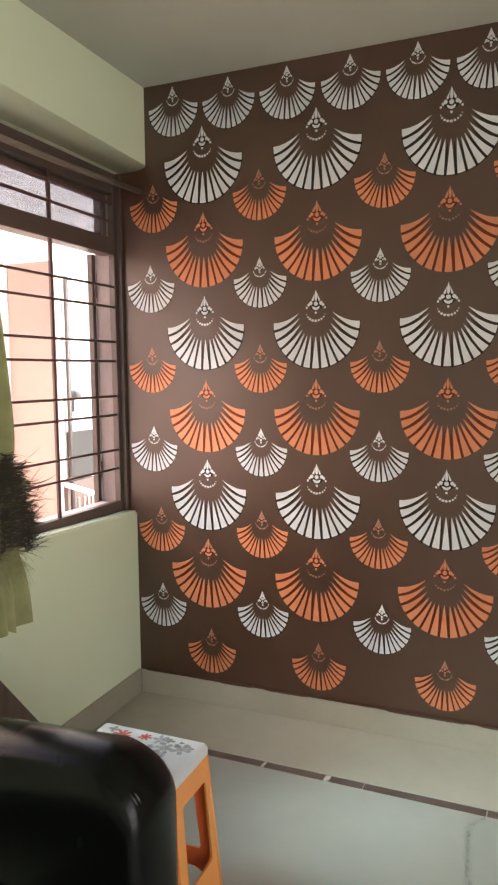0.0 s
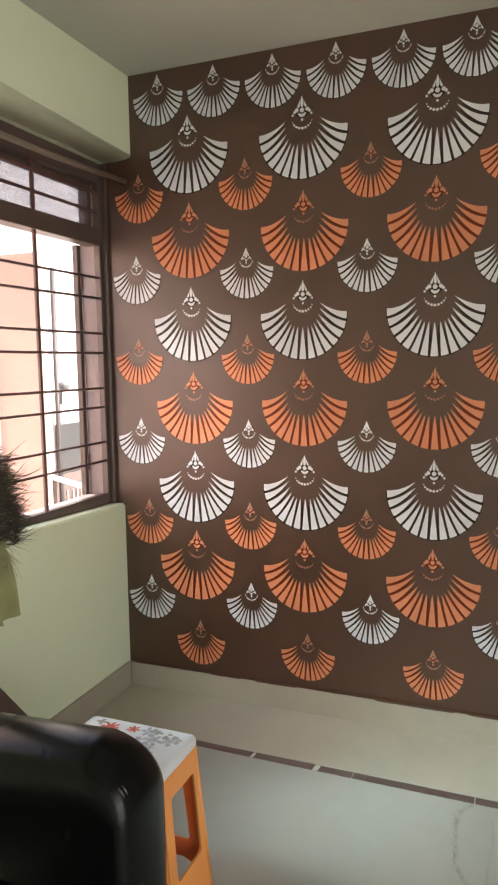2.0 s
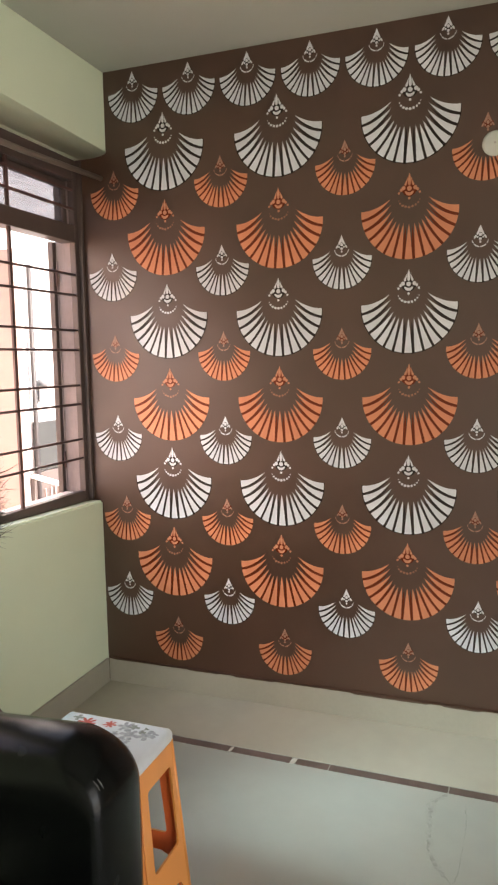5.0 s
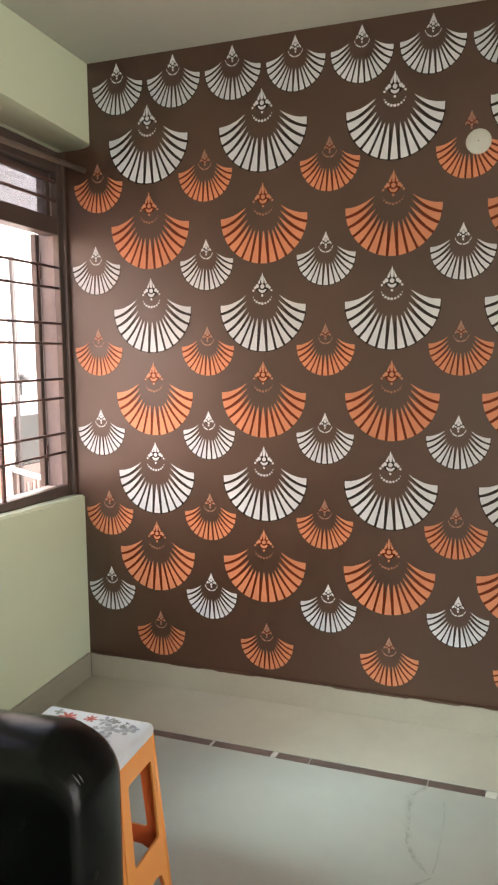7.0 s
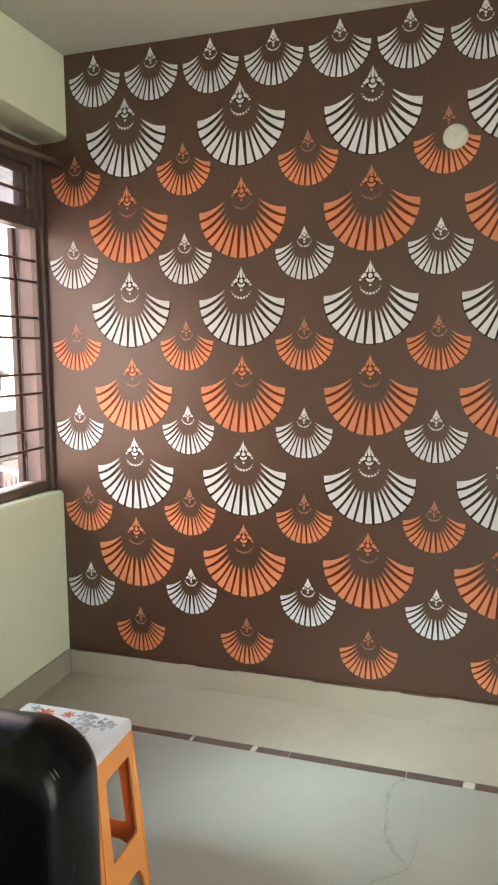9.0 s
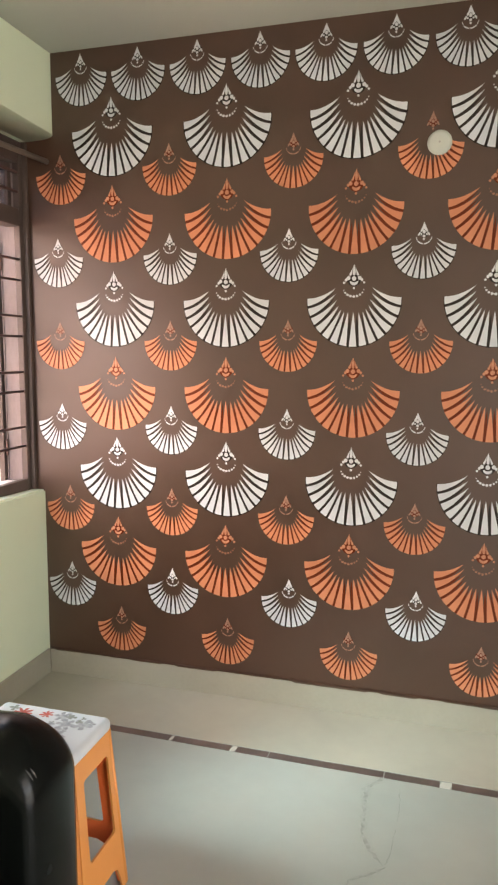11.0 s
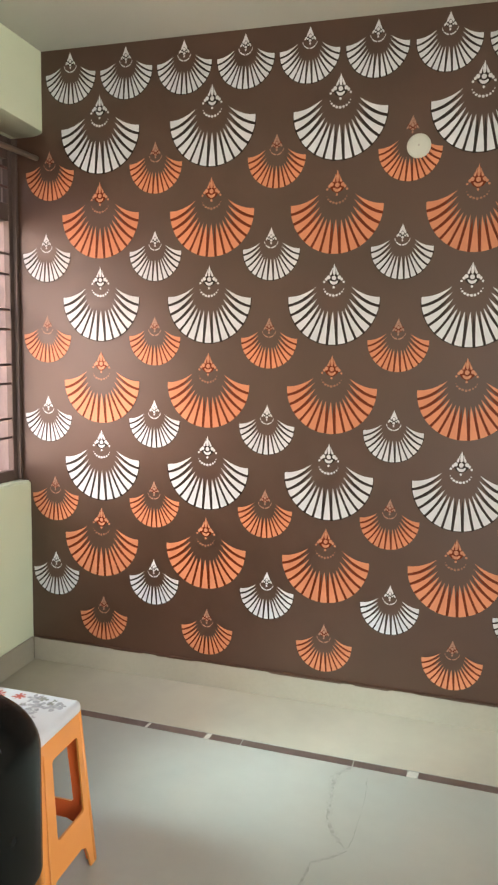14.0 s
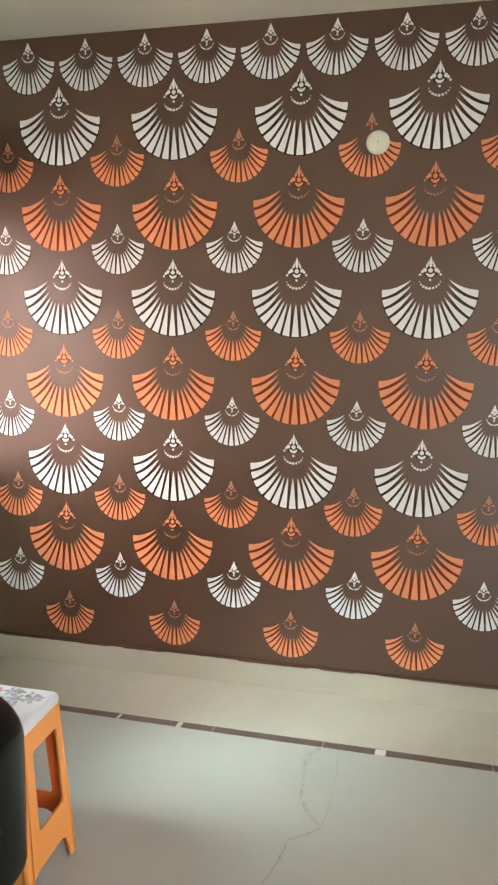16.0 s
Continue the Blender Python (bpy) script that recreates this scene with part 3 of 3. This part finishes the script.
part("rod", tube([(0, -0.95, -0.022), (0, 0.0, -0.016), (0.003, 0.599, 0.005)], 0.0125, 12), M_rod, rod, smooth=True)
part("bracket", block((-0.055, -0.5, 0.014), (0.012, -0.485, 0.1), 0.002), M_rod, rod)

# curtain, gathered at the height of the sill
curtain = base("curtain", (0.10, -1.2, 0.70), "green cloth curtain gathered with a tie", "curtain")
bm = bmesh.new()
NU, NV = 90, 60
grid = []
for j in range(NV + 1):
    v = j / NV
    z = 0.0 + v * 1.80
    pinch = math.exp(-((z - 0.44) / 0.18) ** 2)
    wide = 0.175 * (1 - 0.45 * pinch) + 0.03 * max(0, 0.4 - z)
    row = []
    for i in range(NU + 1):
        u = i / NU * 2 - 1
        fold = math.sin(u * 17 + 0.6 * math.sin(z * 2.1)) * 0.018 * (1 - 0.5 * pinch) + math.sin(u * 7.3 + 1) * 0.012
        hem = 0.012 * math.sin(u * 9) if j == 0 else 0
        row.append(bm.verts.new((fold - 0.05 * min(1, max(0, (z - 0.6) / 1.2)), 0.045 - 0.02 * pinch - 0.075 * max(0, z - 0.45) + u * wide + 0.03 * max(0, 0.3 - z), z + hem)))
    grid.append(row)
for r0, r1 in zip(grid, grid[1:]):
    for i in range(NU):
        bm.faces.new((r0[i], r0[i + 1], r1[i + 1], r1[i]))
part("cloth", bm, M_curtain, curtain, smooth=True)
part("tie_band", tube([(0.045 * math.cos(a) - 0.004, 0.02 + 0.115 * math.sin(a), 0.37 + 0.01 * math.sin(2 * a)) for a in [k * math.pi / 12 for k in range(25)]], 0.012, 8), M_curtain, curtain, smooth=True)

# bunch of peacock feathers tucked into the tie
bunch = base("feather_bunch", (0.17, -1.15, 1.0), "dark peacock feathers tucked into the curtain tie", "feathers")
rng = random.Random(21)
for f in range(30):
    bm = bmesh.new()
    y0, x0 = rng.uniform(-0.12, 0.075), rng.uniform(-0.03, 0.06)
    lean = rng.uniform(-0.14, 0.06)
    length = rng.uniform(0.16, 0.34) * (1 - 1.8 * max(0, y0 + 0.02))
    z0 = rng.uniform(0.0, 0.07)
    stem = []
    for k in range(9):
        t = k / 8
        stem.append(Vector((x0 + 0.03 * t, y0 + lean * t * t * 0.6, z0 + length * t)))
    tube(stem, [0.0016 - 0.0011 * k / 8 for k in range(9)], 5, bm)
    for b in range(150):
        t = rng.random()
        p = stem[int(t * 7.99)].lerp(stem[min(8, int(t * 7.99) + 1)], (t * 7.99) % 1)
        side = 1 if rng.random() < 0.72 else -1
        l1 = rng.uniform(0.025, 0.075) * rng.uniform(0.6, 1.35)
        d = Vector((rng.uniform(-0.35, 0.45), side, rng.uniform(-0.15, 0.55))).normalized()
        bend = Vector((0, side * 0.25, rng.choice((-1, -1, 0.35)))) * l1 * rng.uniform(0.15, 0.6)
        w = Vector((rng.uniform(-0.2, 0.2), -0.2 * side, 1)).normalized() * rng.uniform(0.0008, 0.0019)
        prev = None
        for k in range(5):
            u = k / 4
            q = p + d * l1 * u + bend * u * u
            ww = w * (1 - 0.85 * u)
            pair = (bm.verts.new(q - ww), bm.verts.new(q + ww))
            if prev:
                bm.faces.new((prev[0], pair[0], pair[1], prev[1]))
            prev = pair
    feather = part("feather", bm, M_feather if f % 9 else M_tip, bunch)
    if y0 < -0.03 and f % 3 == 0:
        c = stem[5]
        eb = bmesh.new()
        ring = [eb.verts.new((c.x + 0.012 + 0.002 * math.cos(k), c.y + 0.016 * math.cos(k * math.pi / 8), c.z + 0.020 * math.sin(k * math.pi / 8))) for k in range(16)]
        eb.faces.new(ring)
        part("feather_eye", eb, M_eye, feather, "dark blue feather eye")

# long loose barbs that curl out of the bunch
for f in range(10):
    bm = bmesh.new()
    for b in range(16):
        p = Vector((rng.uniform(-0.02, 0.06), rng.uniform(-0.02, 0.075), rng.uniform(0.02, 0.27)))
        l1 = rng.uniform(0.07, 0.15)
        d = Vector((rng.uniform(-0.2, 0.3), 1, rng.uniform(-0.55, 0.25))).normalized()
        bend = Vector((0, rng.uniform(-0.2, 0.1), rng.uniform(-0.15, 0.6))) * l1
        prev = None
        for k in range(8):
            u = k / 7
            q = p + d * l1 * u + bend * u * u
            ww = Vector((0.2, -0.2, 1)) * 0.0017 * (1 - 0.9 * u)
            pair = (bm.verts.new(q - ww), bm.verts.new(q + ww))
            if prev:
                bm.faces.new((prev[0], pair[0], pair[1], prev[1]))
            prev = pair
    part("feather_tuft", bm, M_feather, bunch)

# pale barbs that hang over the cloth below the tie
for f in range(8):
    bm = bmesh.new()
    y0 = -0.14 + 0.017 * f
    for b in range(70):
        p = Vector((0.03 + rng.uniform(-0.01, 0.025), y0 + rng.uniform(-0.015, 0.015), 0.015 + rng.uniform(-0.03, 0.03)))
        l1 = rng.uniform(0.03, 0.075)
        d = Vector((rng.uniform(-0.1, 0.4), rng.uniform(-0.6, 0.6), rng.uniform(-0.6, 0.1))).normalized()
        prev = None
        for k in range(5):
            u = k / 4
            q = p + d * l1 * u + Vector((0, 0, -0.7)) * l1 * u * u
            ww = Vector((0.2, 0.7, 0.5)) * 0.0016 * (1 - 0.85 * u)
            pair = (bm.verts.new(q - ww), bm.verts.new(q + ww))
            if prev:
                bm.faces.new((prev[0], pair[0], pair[1], prev[1]))
            prev = pair
    part("fringe", bm, M_tip, bunch, "pale olive feather fringe")

# ---- stool ----
SX0, SX1, SY0, SY1, SZ = 0.631, 0.998, -1.527, -1.267, 0.545
stool = base("plastic_stool", ((SX0 + SX1) / 2, (SY0 + SY1) / 2, 0), "orange plastic stool with a white flower-printed seat", "stool")
hx, hy = (SX1 - SX0) / 2, (SY1 - SY0) / 2
seat = part("seat", rounded((-hx, -hy, SZ - 0.045), (hx, hy, SZ), 0.02, 5), M_seat, stool, "white printed seat", smooth=True)
SPLAY = 0.039     # of the sides that face east and west
SPLAY_Y = 0.022   # of the front and back


def stool_side(width, height, splay, leg, sgn=1):
    """A side panel in (u, z): legs, a window with round corners and an arched foot."""
    def u_at(z):
        return width + splay * (1 - z / height)
    arch = 0.088 if leg > 0.051 else 0.132
    outer = [(-u_at(0), 0), (-u_at(0) + 0.03, 0), (-width + 0.018, arch - 0.040), (-width + 0.030, arch - 0.012), (-width + 0.055, arch), (width - 0.055, arch),
             (width - 0.030, arch - 0.012), (width - 0.018, arch - 0.040), (u_at(0) - 0.03, 0), (u_at(0), 0), (u_at(height), height), (-u_at(height), height)]
    zb, zt = 0.194, 0.440 if leg > 0.051 else 0.426
    shift = 0.0255 if leg > 0.051 else 0.0
    wb, wt = width - leg + (0.004 if leg > 0.051 else 0.018), width - leg
    hole = []
    for cx, cz, a0, w in ((wb, zb, -90, 1), (wt, zt, 0, 1), (-wt, zt, 90, -1), (-wb, zb, 180, -1)):
        r = 0.012
        ccx, ccz = cx - w * r, cz + (r if cz == zb else -r)
        for k in range(5):
            a = math.radians(a0 + 90 * k / 4)
            hole.append((ccx + sgn * shift + r * math.cos(a), ccz + r * math.sin(a)))
    return outer, hole


def side_mesh(width, height, out, along, lean, sgn=1):
    outer, hole = stool_side(width, height, along, 0.0525 if along == SPLAY_Y else 0.050, sgn)
    bm = bmesh.new()
    edges = []
    for loop in (outer, hole):
        vs = [bm.verts.new((u, 0, z)) for u, z in loop]
        edges += [bm.edges.new((vs[k], vs[(k + 1) % len(vs)])) for k in range(len(vs))]
    bmesh.ops.triangle_fill(bm, edges=edges, use_beauty=True, use_dissolve=False)
    faces = bm.faces[:]
    got = bmesh.ops.extrude_face_region(bm, geom=faces)
    for v in [g for g in got["geom"] if isinstance(g, bmesh.types.BMVert)]:
        v.co.y += 0.007
    # lean outwards towards the floor
    for v in bm.verts:
        v.co.y = -(out + lean * (1 - v.co.z / height)) + v.co.y
    bmesh.ops.recalc_face_normals(bm, faces=bm.faces[:])
    for f in bm.faces:   # the insides' deeper red stands in for light through the thin plastic
        f.material_index = 1 if f.normal.y > 0.7 else 0
    return bm


top_z = SZ - 0.035
for turn, w, o in ((0, hx - 0.006, hy - 0.006), (180, hx - 0.006, hy - 0.006), (90, hy - 0.006, hx - 0.006), (270, hy - 0.006, hx - 0.006)):
    ob = part("side_panel", side_mesh(w, top_z, o, *((SPLAY, SPLAY_Y) if turn % 180 == 0 else (SPLAY_Y, SPLAY)), -1 if turn == 270 else 1), M_plastic, stool)
    ob.data.materials.append(M_plastic_in)
    ob.matrix_basis = pose(0, 0, 0, 0, 0, turn)
for sx in (-1, 1):
    for sy in (-1, 1):
        p0 = Vector((sx * (hx - 0.006), sy * (hy - 0.006), top_z))
        p1 = Vector((sx * (hx - 0.006 + SPLAY), sy * (hy - 0.006 + SPLAY_Y), 0.006))
        inn = Vector((-sx * 0.004, -sy * 0.004, 0))
        part("leg_edge", tube([p1 + inn, p0 + inn], 0.0075, 10), M_plastic, stool, smooth=True)
        if sy > 0:
            continue
        ly = p0.lerp(p1, 0.06) + Vector((sx * 0.004, -sy * 0.034, 0))
        lz = p0.lerp(p1, 0.98) + Vector((sx * 0.004, -sy * 0.034, 0))
        part("leg_rib", tube([lz, ly], 0.0022, 8), M_plastic, stool, smooth=True)


def petals(cx, cy, r, n, seed, inner=0.35):
    rng = random.Random(seed)
    bm = bmesh.new()
    c = bm.verts.new((cx, cy, SZ + 0.0003 + 0.00006 * seed))
    ring = []
    for k in range(n * 4):
        a = 2 * math.pi * k / (n * 4)
        q = r * (inner + (1 - inner) * abs(math.cos(a * n / 2)) ** 0.8) * rng.uniform(0.85, 1.1)
        ring.append(bm.verts.new((cx + q * math.cos(a), cy + q * math.sin(a), SZ + 0.0003 + 0.00006 * seed)))
    for k in range(len(ring)):
        bm.faces.new((c, ring[k], ring[(k + 1) % len(ring)]))
    return bm


for cx, cy, r, n, mat, s in ((-0.085, 0.070, 0.034, 8, M_red, 1), (-0.01, 0.082, 0.022, 7, M_red, 2), (0.045, 0.085, 0.030, 6, M_greyprint, 3),
                             (0.075, 0.045, 0.036, 6, M_greyprint, 4), (0.125, 0.055, 0.034, 5, M_greyprint, 5), (0.07, 0.0, 0.026, 5, M_greyprint, 6),
                             (0.03, 0.04, 0.013, 5, M_darkprint, 7), (-0.125, 0.09, 0.02, 4, M_darkprint, 8), (0.075, 0.088, 0.016, 3, M_darkprint, 9),
                             (0.02, -0.05, 0.03, 7, M_red, 10), (-0.07, -0.04, 0.034, 6, M_greyprint, 11), (0.09, -0.06, 0.022, 4, M_greyprint, 12),
                             (-0.12, 0.0, 0.024, 6, M_greyprint, 13)):
    part("printed_flower", petals(cx, cy, r, n, s), mat, seat, "red printed flower" if mat is M_red else "grey printed flower")

rng = random.Random(5)
for k in range(8):
    cx, cy = rng.uniform(0.03, 0.155), rng.uniform(-0.02, 0.10)
    part("printed_leaf", petals(cx, cy, rng.uniform(0.009, 0.015), 3, 14 + k, 0.25), M_greyprint if k % 3 else M_darkprint, seat, "small grey printed leaf")

# ---- black chair ----
chair = base("easy_chair", (0.70, -1.9, 0), "low black leatherette easy chair without arms", "chair")


def chair_back():
    """A padded back: a round-cornered outline in x and z, set in towards a soft ridge at the rear face and rolled over at the front."""
    x0, x1, z0, z1, r = -0.36, 0.379, 0.20, 0.742, 0.145
    bm = bmesh.new()

    def outline(d):
        pts = []
        dx = 0.4 * d     # the upright sides are set in less than the top
        rx, rz, rb = r - dx, r - d * 0.8, 0.05
        for cx, cz, a0, ra, rc in ((x1 - dx - rx, z1 - d - rz, 90, rx, rz), (x0 + dx + rx, z1 - d - rz, 180, rx, rz), (x0 + dx + rb, z0 + rb, 270, rb, rb), (x1 - dx - rb, z0 + rb, 0, rb, rb)):
            for k in range(13):
                a = math.radians(a0 - 90 + 90 * k / 12)
                pts.append((cx + ra * math.cos(a), cz + rc * math.sin(a)))
        return pts
    profile = ((0.096, 0.150), (0.094, 0.105), (0.096, 0.072), (0.101, 0.050), (0.110, 0.034), (0.124, 0.022), (0.145, 0.012), (0.175, 0.004),
               (0.210, 0.0), (0.245, 0.003), (0.275, 0.014), (0.298, 0.034), (0.310, 0.065), (0.315, 0.110))
    rings = []
    for y, d in profile:
        ring = []
        for x, z in outline(d):
            up = min(1, max(0, (z - 0.45) / 0.28))
            sag = up * (0.003 * max(0, (x + 0.05) / 0.46) + 0.15 * max(0, 0.19 - x) ** 2)   # the top falls away to the west
            ring.append(bm.verts.new((x, y + 0.003 * math.sin(x * 11) * (z - 0.2), z - sag)))
        rings.append(ring)
    n = len(rings[0])
    for r0, r1 in zip(rings, rings[1:]):
        for k in range(n):
            bm.faces.new((r0[k], r0[(k + 1) % n], r1[(k + 1) % n], r1[k]))
    bm.faces.new(rings[0][::-1])
    bm.faces.new(rings[-1])
    bmesh.ops.recalc_face_normals(bm, faces=bm.faces[:])
    return bm


part("backrest", chair_back(), M_black, chair, smooth=True)
# Two small creases; their pale colour paints in the highlights.
for p0, p1 in (((1.0383, -1.7706, 0.6752), (1.0557, -1.7687, 0.6523)), ((1.0438, -1.7603, 0.6744), (1.0586, -1.7588, 0.6526))):
    a, b = Vector(p0) - Vector((0.70, -1.9, 0)), Vector(p1) - Vector((0.70, -1.9, 0))
    part("crease", tube([a, a.lerp(b, 0.5) + Vector((0.0012, -0.0007, 0.0010)), b], [0.0004, 0.0019, 0.0004], 10), M_crease_glint, chair, smooth=True)
part("seat", rounded((-0.35, -0.40, 0.20), (0.345, 0.14, 0.385), 0.06, 6), M_black, chair, smooth=True)
part("base", block((-0.32, -0.36, 0.09), (0.32, 0.26, 0.215), 0.01), M_black, chair)
for sx in (-0.28, 0.28):
    for sy in (-0.32, 0.22):
        part("foot", tube([(sx, sy, 0), (sx, sy, 0.095)], [0.016, 0.024], 12), M_wood, chair, smooth=True)

# ---- wooden rack end beside the green wall ----
rack = base("wooden_rack", (0.2, -1.4, 0), "brown varnished wooden rack with a sloping side", "rack")
for x in (-0.16, 0.0):
    part("side_board", prism([(-0.55, 0), (-0.55, 0.8), (-0.02, 0.8), (0.42, 0.25), (0.42, 0)], x - 0.012, x + 0.012, 0), M_wood, rack)
part("back_board", block((-0.147, -0.545, 0.05), (-0.013, -0.525, 0.78), 0.002), M_wood, rack)
for z in (0.12, 0.42):
    part("shelf", block((-0.147, -0.523, z), (-0.013, 0.2, z + 0.02), 0.002), M_wood, rack)

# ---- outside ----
# Unseen slab, added only to keep the sun out of the east doorway.
sun_block_slab = thing("sun_block_slab", block((EAST + 0.2, -5.2, 2.45), (EAST + 3.3, -1.6, 2.6), 0.01), M_concrete,
                     "unseen concrete slab added to keep sun off the doorway", "roof", "structure")
ground = thing("ground", block((-60, -60, -3.3), (60, 60, -3.2)), M_ground, "grey paved ground far below the window", "ground", "structure")
storey = thing("storey_below", block((-0.2, SOUTH - 0.2, -3.2), (EAST + 0.2, 0.2, -0.12)), M_lime, "white lower storey of the house", "wall", "structure")
house = base("neighbouring_house", (-2.42, 2.5, -3.2), "white and salmon painted neighbouring house", "house")
# Mostly unseen wall, coloured pink to tint the light bounced indoors.
part("wall", block((-4.0, -7.5, 0), (-0.02, 5.5, 7.2)), M_pink, house, "pale pink painted wall")
part("white_wall", block((-0.02, -0.62, 0), (0, 5.5, 7.2)), M_lime, house, "whitewashed wall")
part("white_wall", block((-0.02, -1.6, 5.82), (0, -0.62, 7.2)), M_lime, house, "whitewashed wall")
part("salmon_bay", block((0.0, -0.6, 0), (0.46, -0.53, 5.80), 0.01), M_salmon, house, "salmon painted bay")
part("awning", prism([(0.0, 6.10), (0.5, 6.00), (0.5, 6.04), (0.0, 6.16)], -1.6, -0.75, 1), M_awning, house)
part("drain_pipe", tube([(0.05, 0.157, 0), (0.05, 0.157, 5.78)], 0.024, 12), M_pipe, house, smooth=True)
part("shutter_panel", block((0.0, 0.165, 3.82), (0.05, 0.56, 4.29), 0.004), M_grey, house, "grey sheet shutter")
part("ledge", prism([(0.02, 0.08), (0.53, -0.23), (0.555, -0.185), (0.045, 0.125)], 3.758, 3.79, 2), M_lime, house)
part("wall_lamp", rounded((0.0, 0.225, 4.61), (0.1, 0.325, 4.71), 0.045, 4), M_lamp, house, smooth=True)
part("lamp_bracket", block((0.0, 0.267, 4.48), (0.02, 0.283, 4.63), 0.002), M_lamp, house)
part("parapet", block((0.0, 0.09, 3.1), (0.045, 0.62, 3.80), 0.004), M_shade, house, "shaded pinkish plaster parapet")
for y in (0.24, 0.33, 0.40, 0.47):
    part("baluster", block((0.046, y, 3.45), (0.062, y + 0.018, 3.63), 0.003), M_salmon, house)
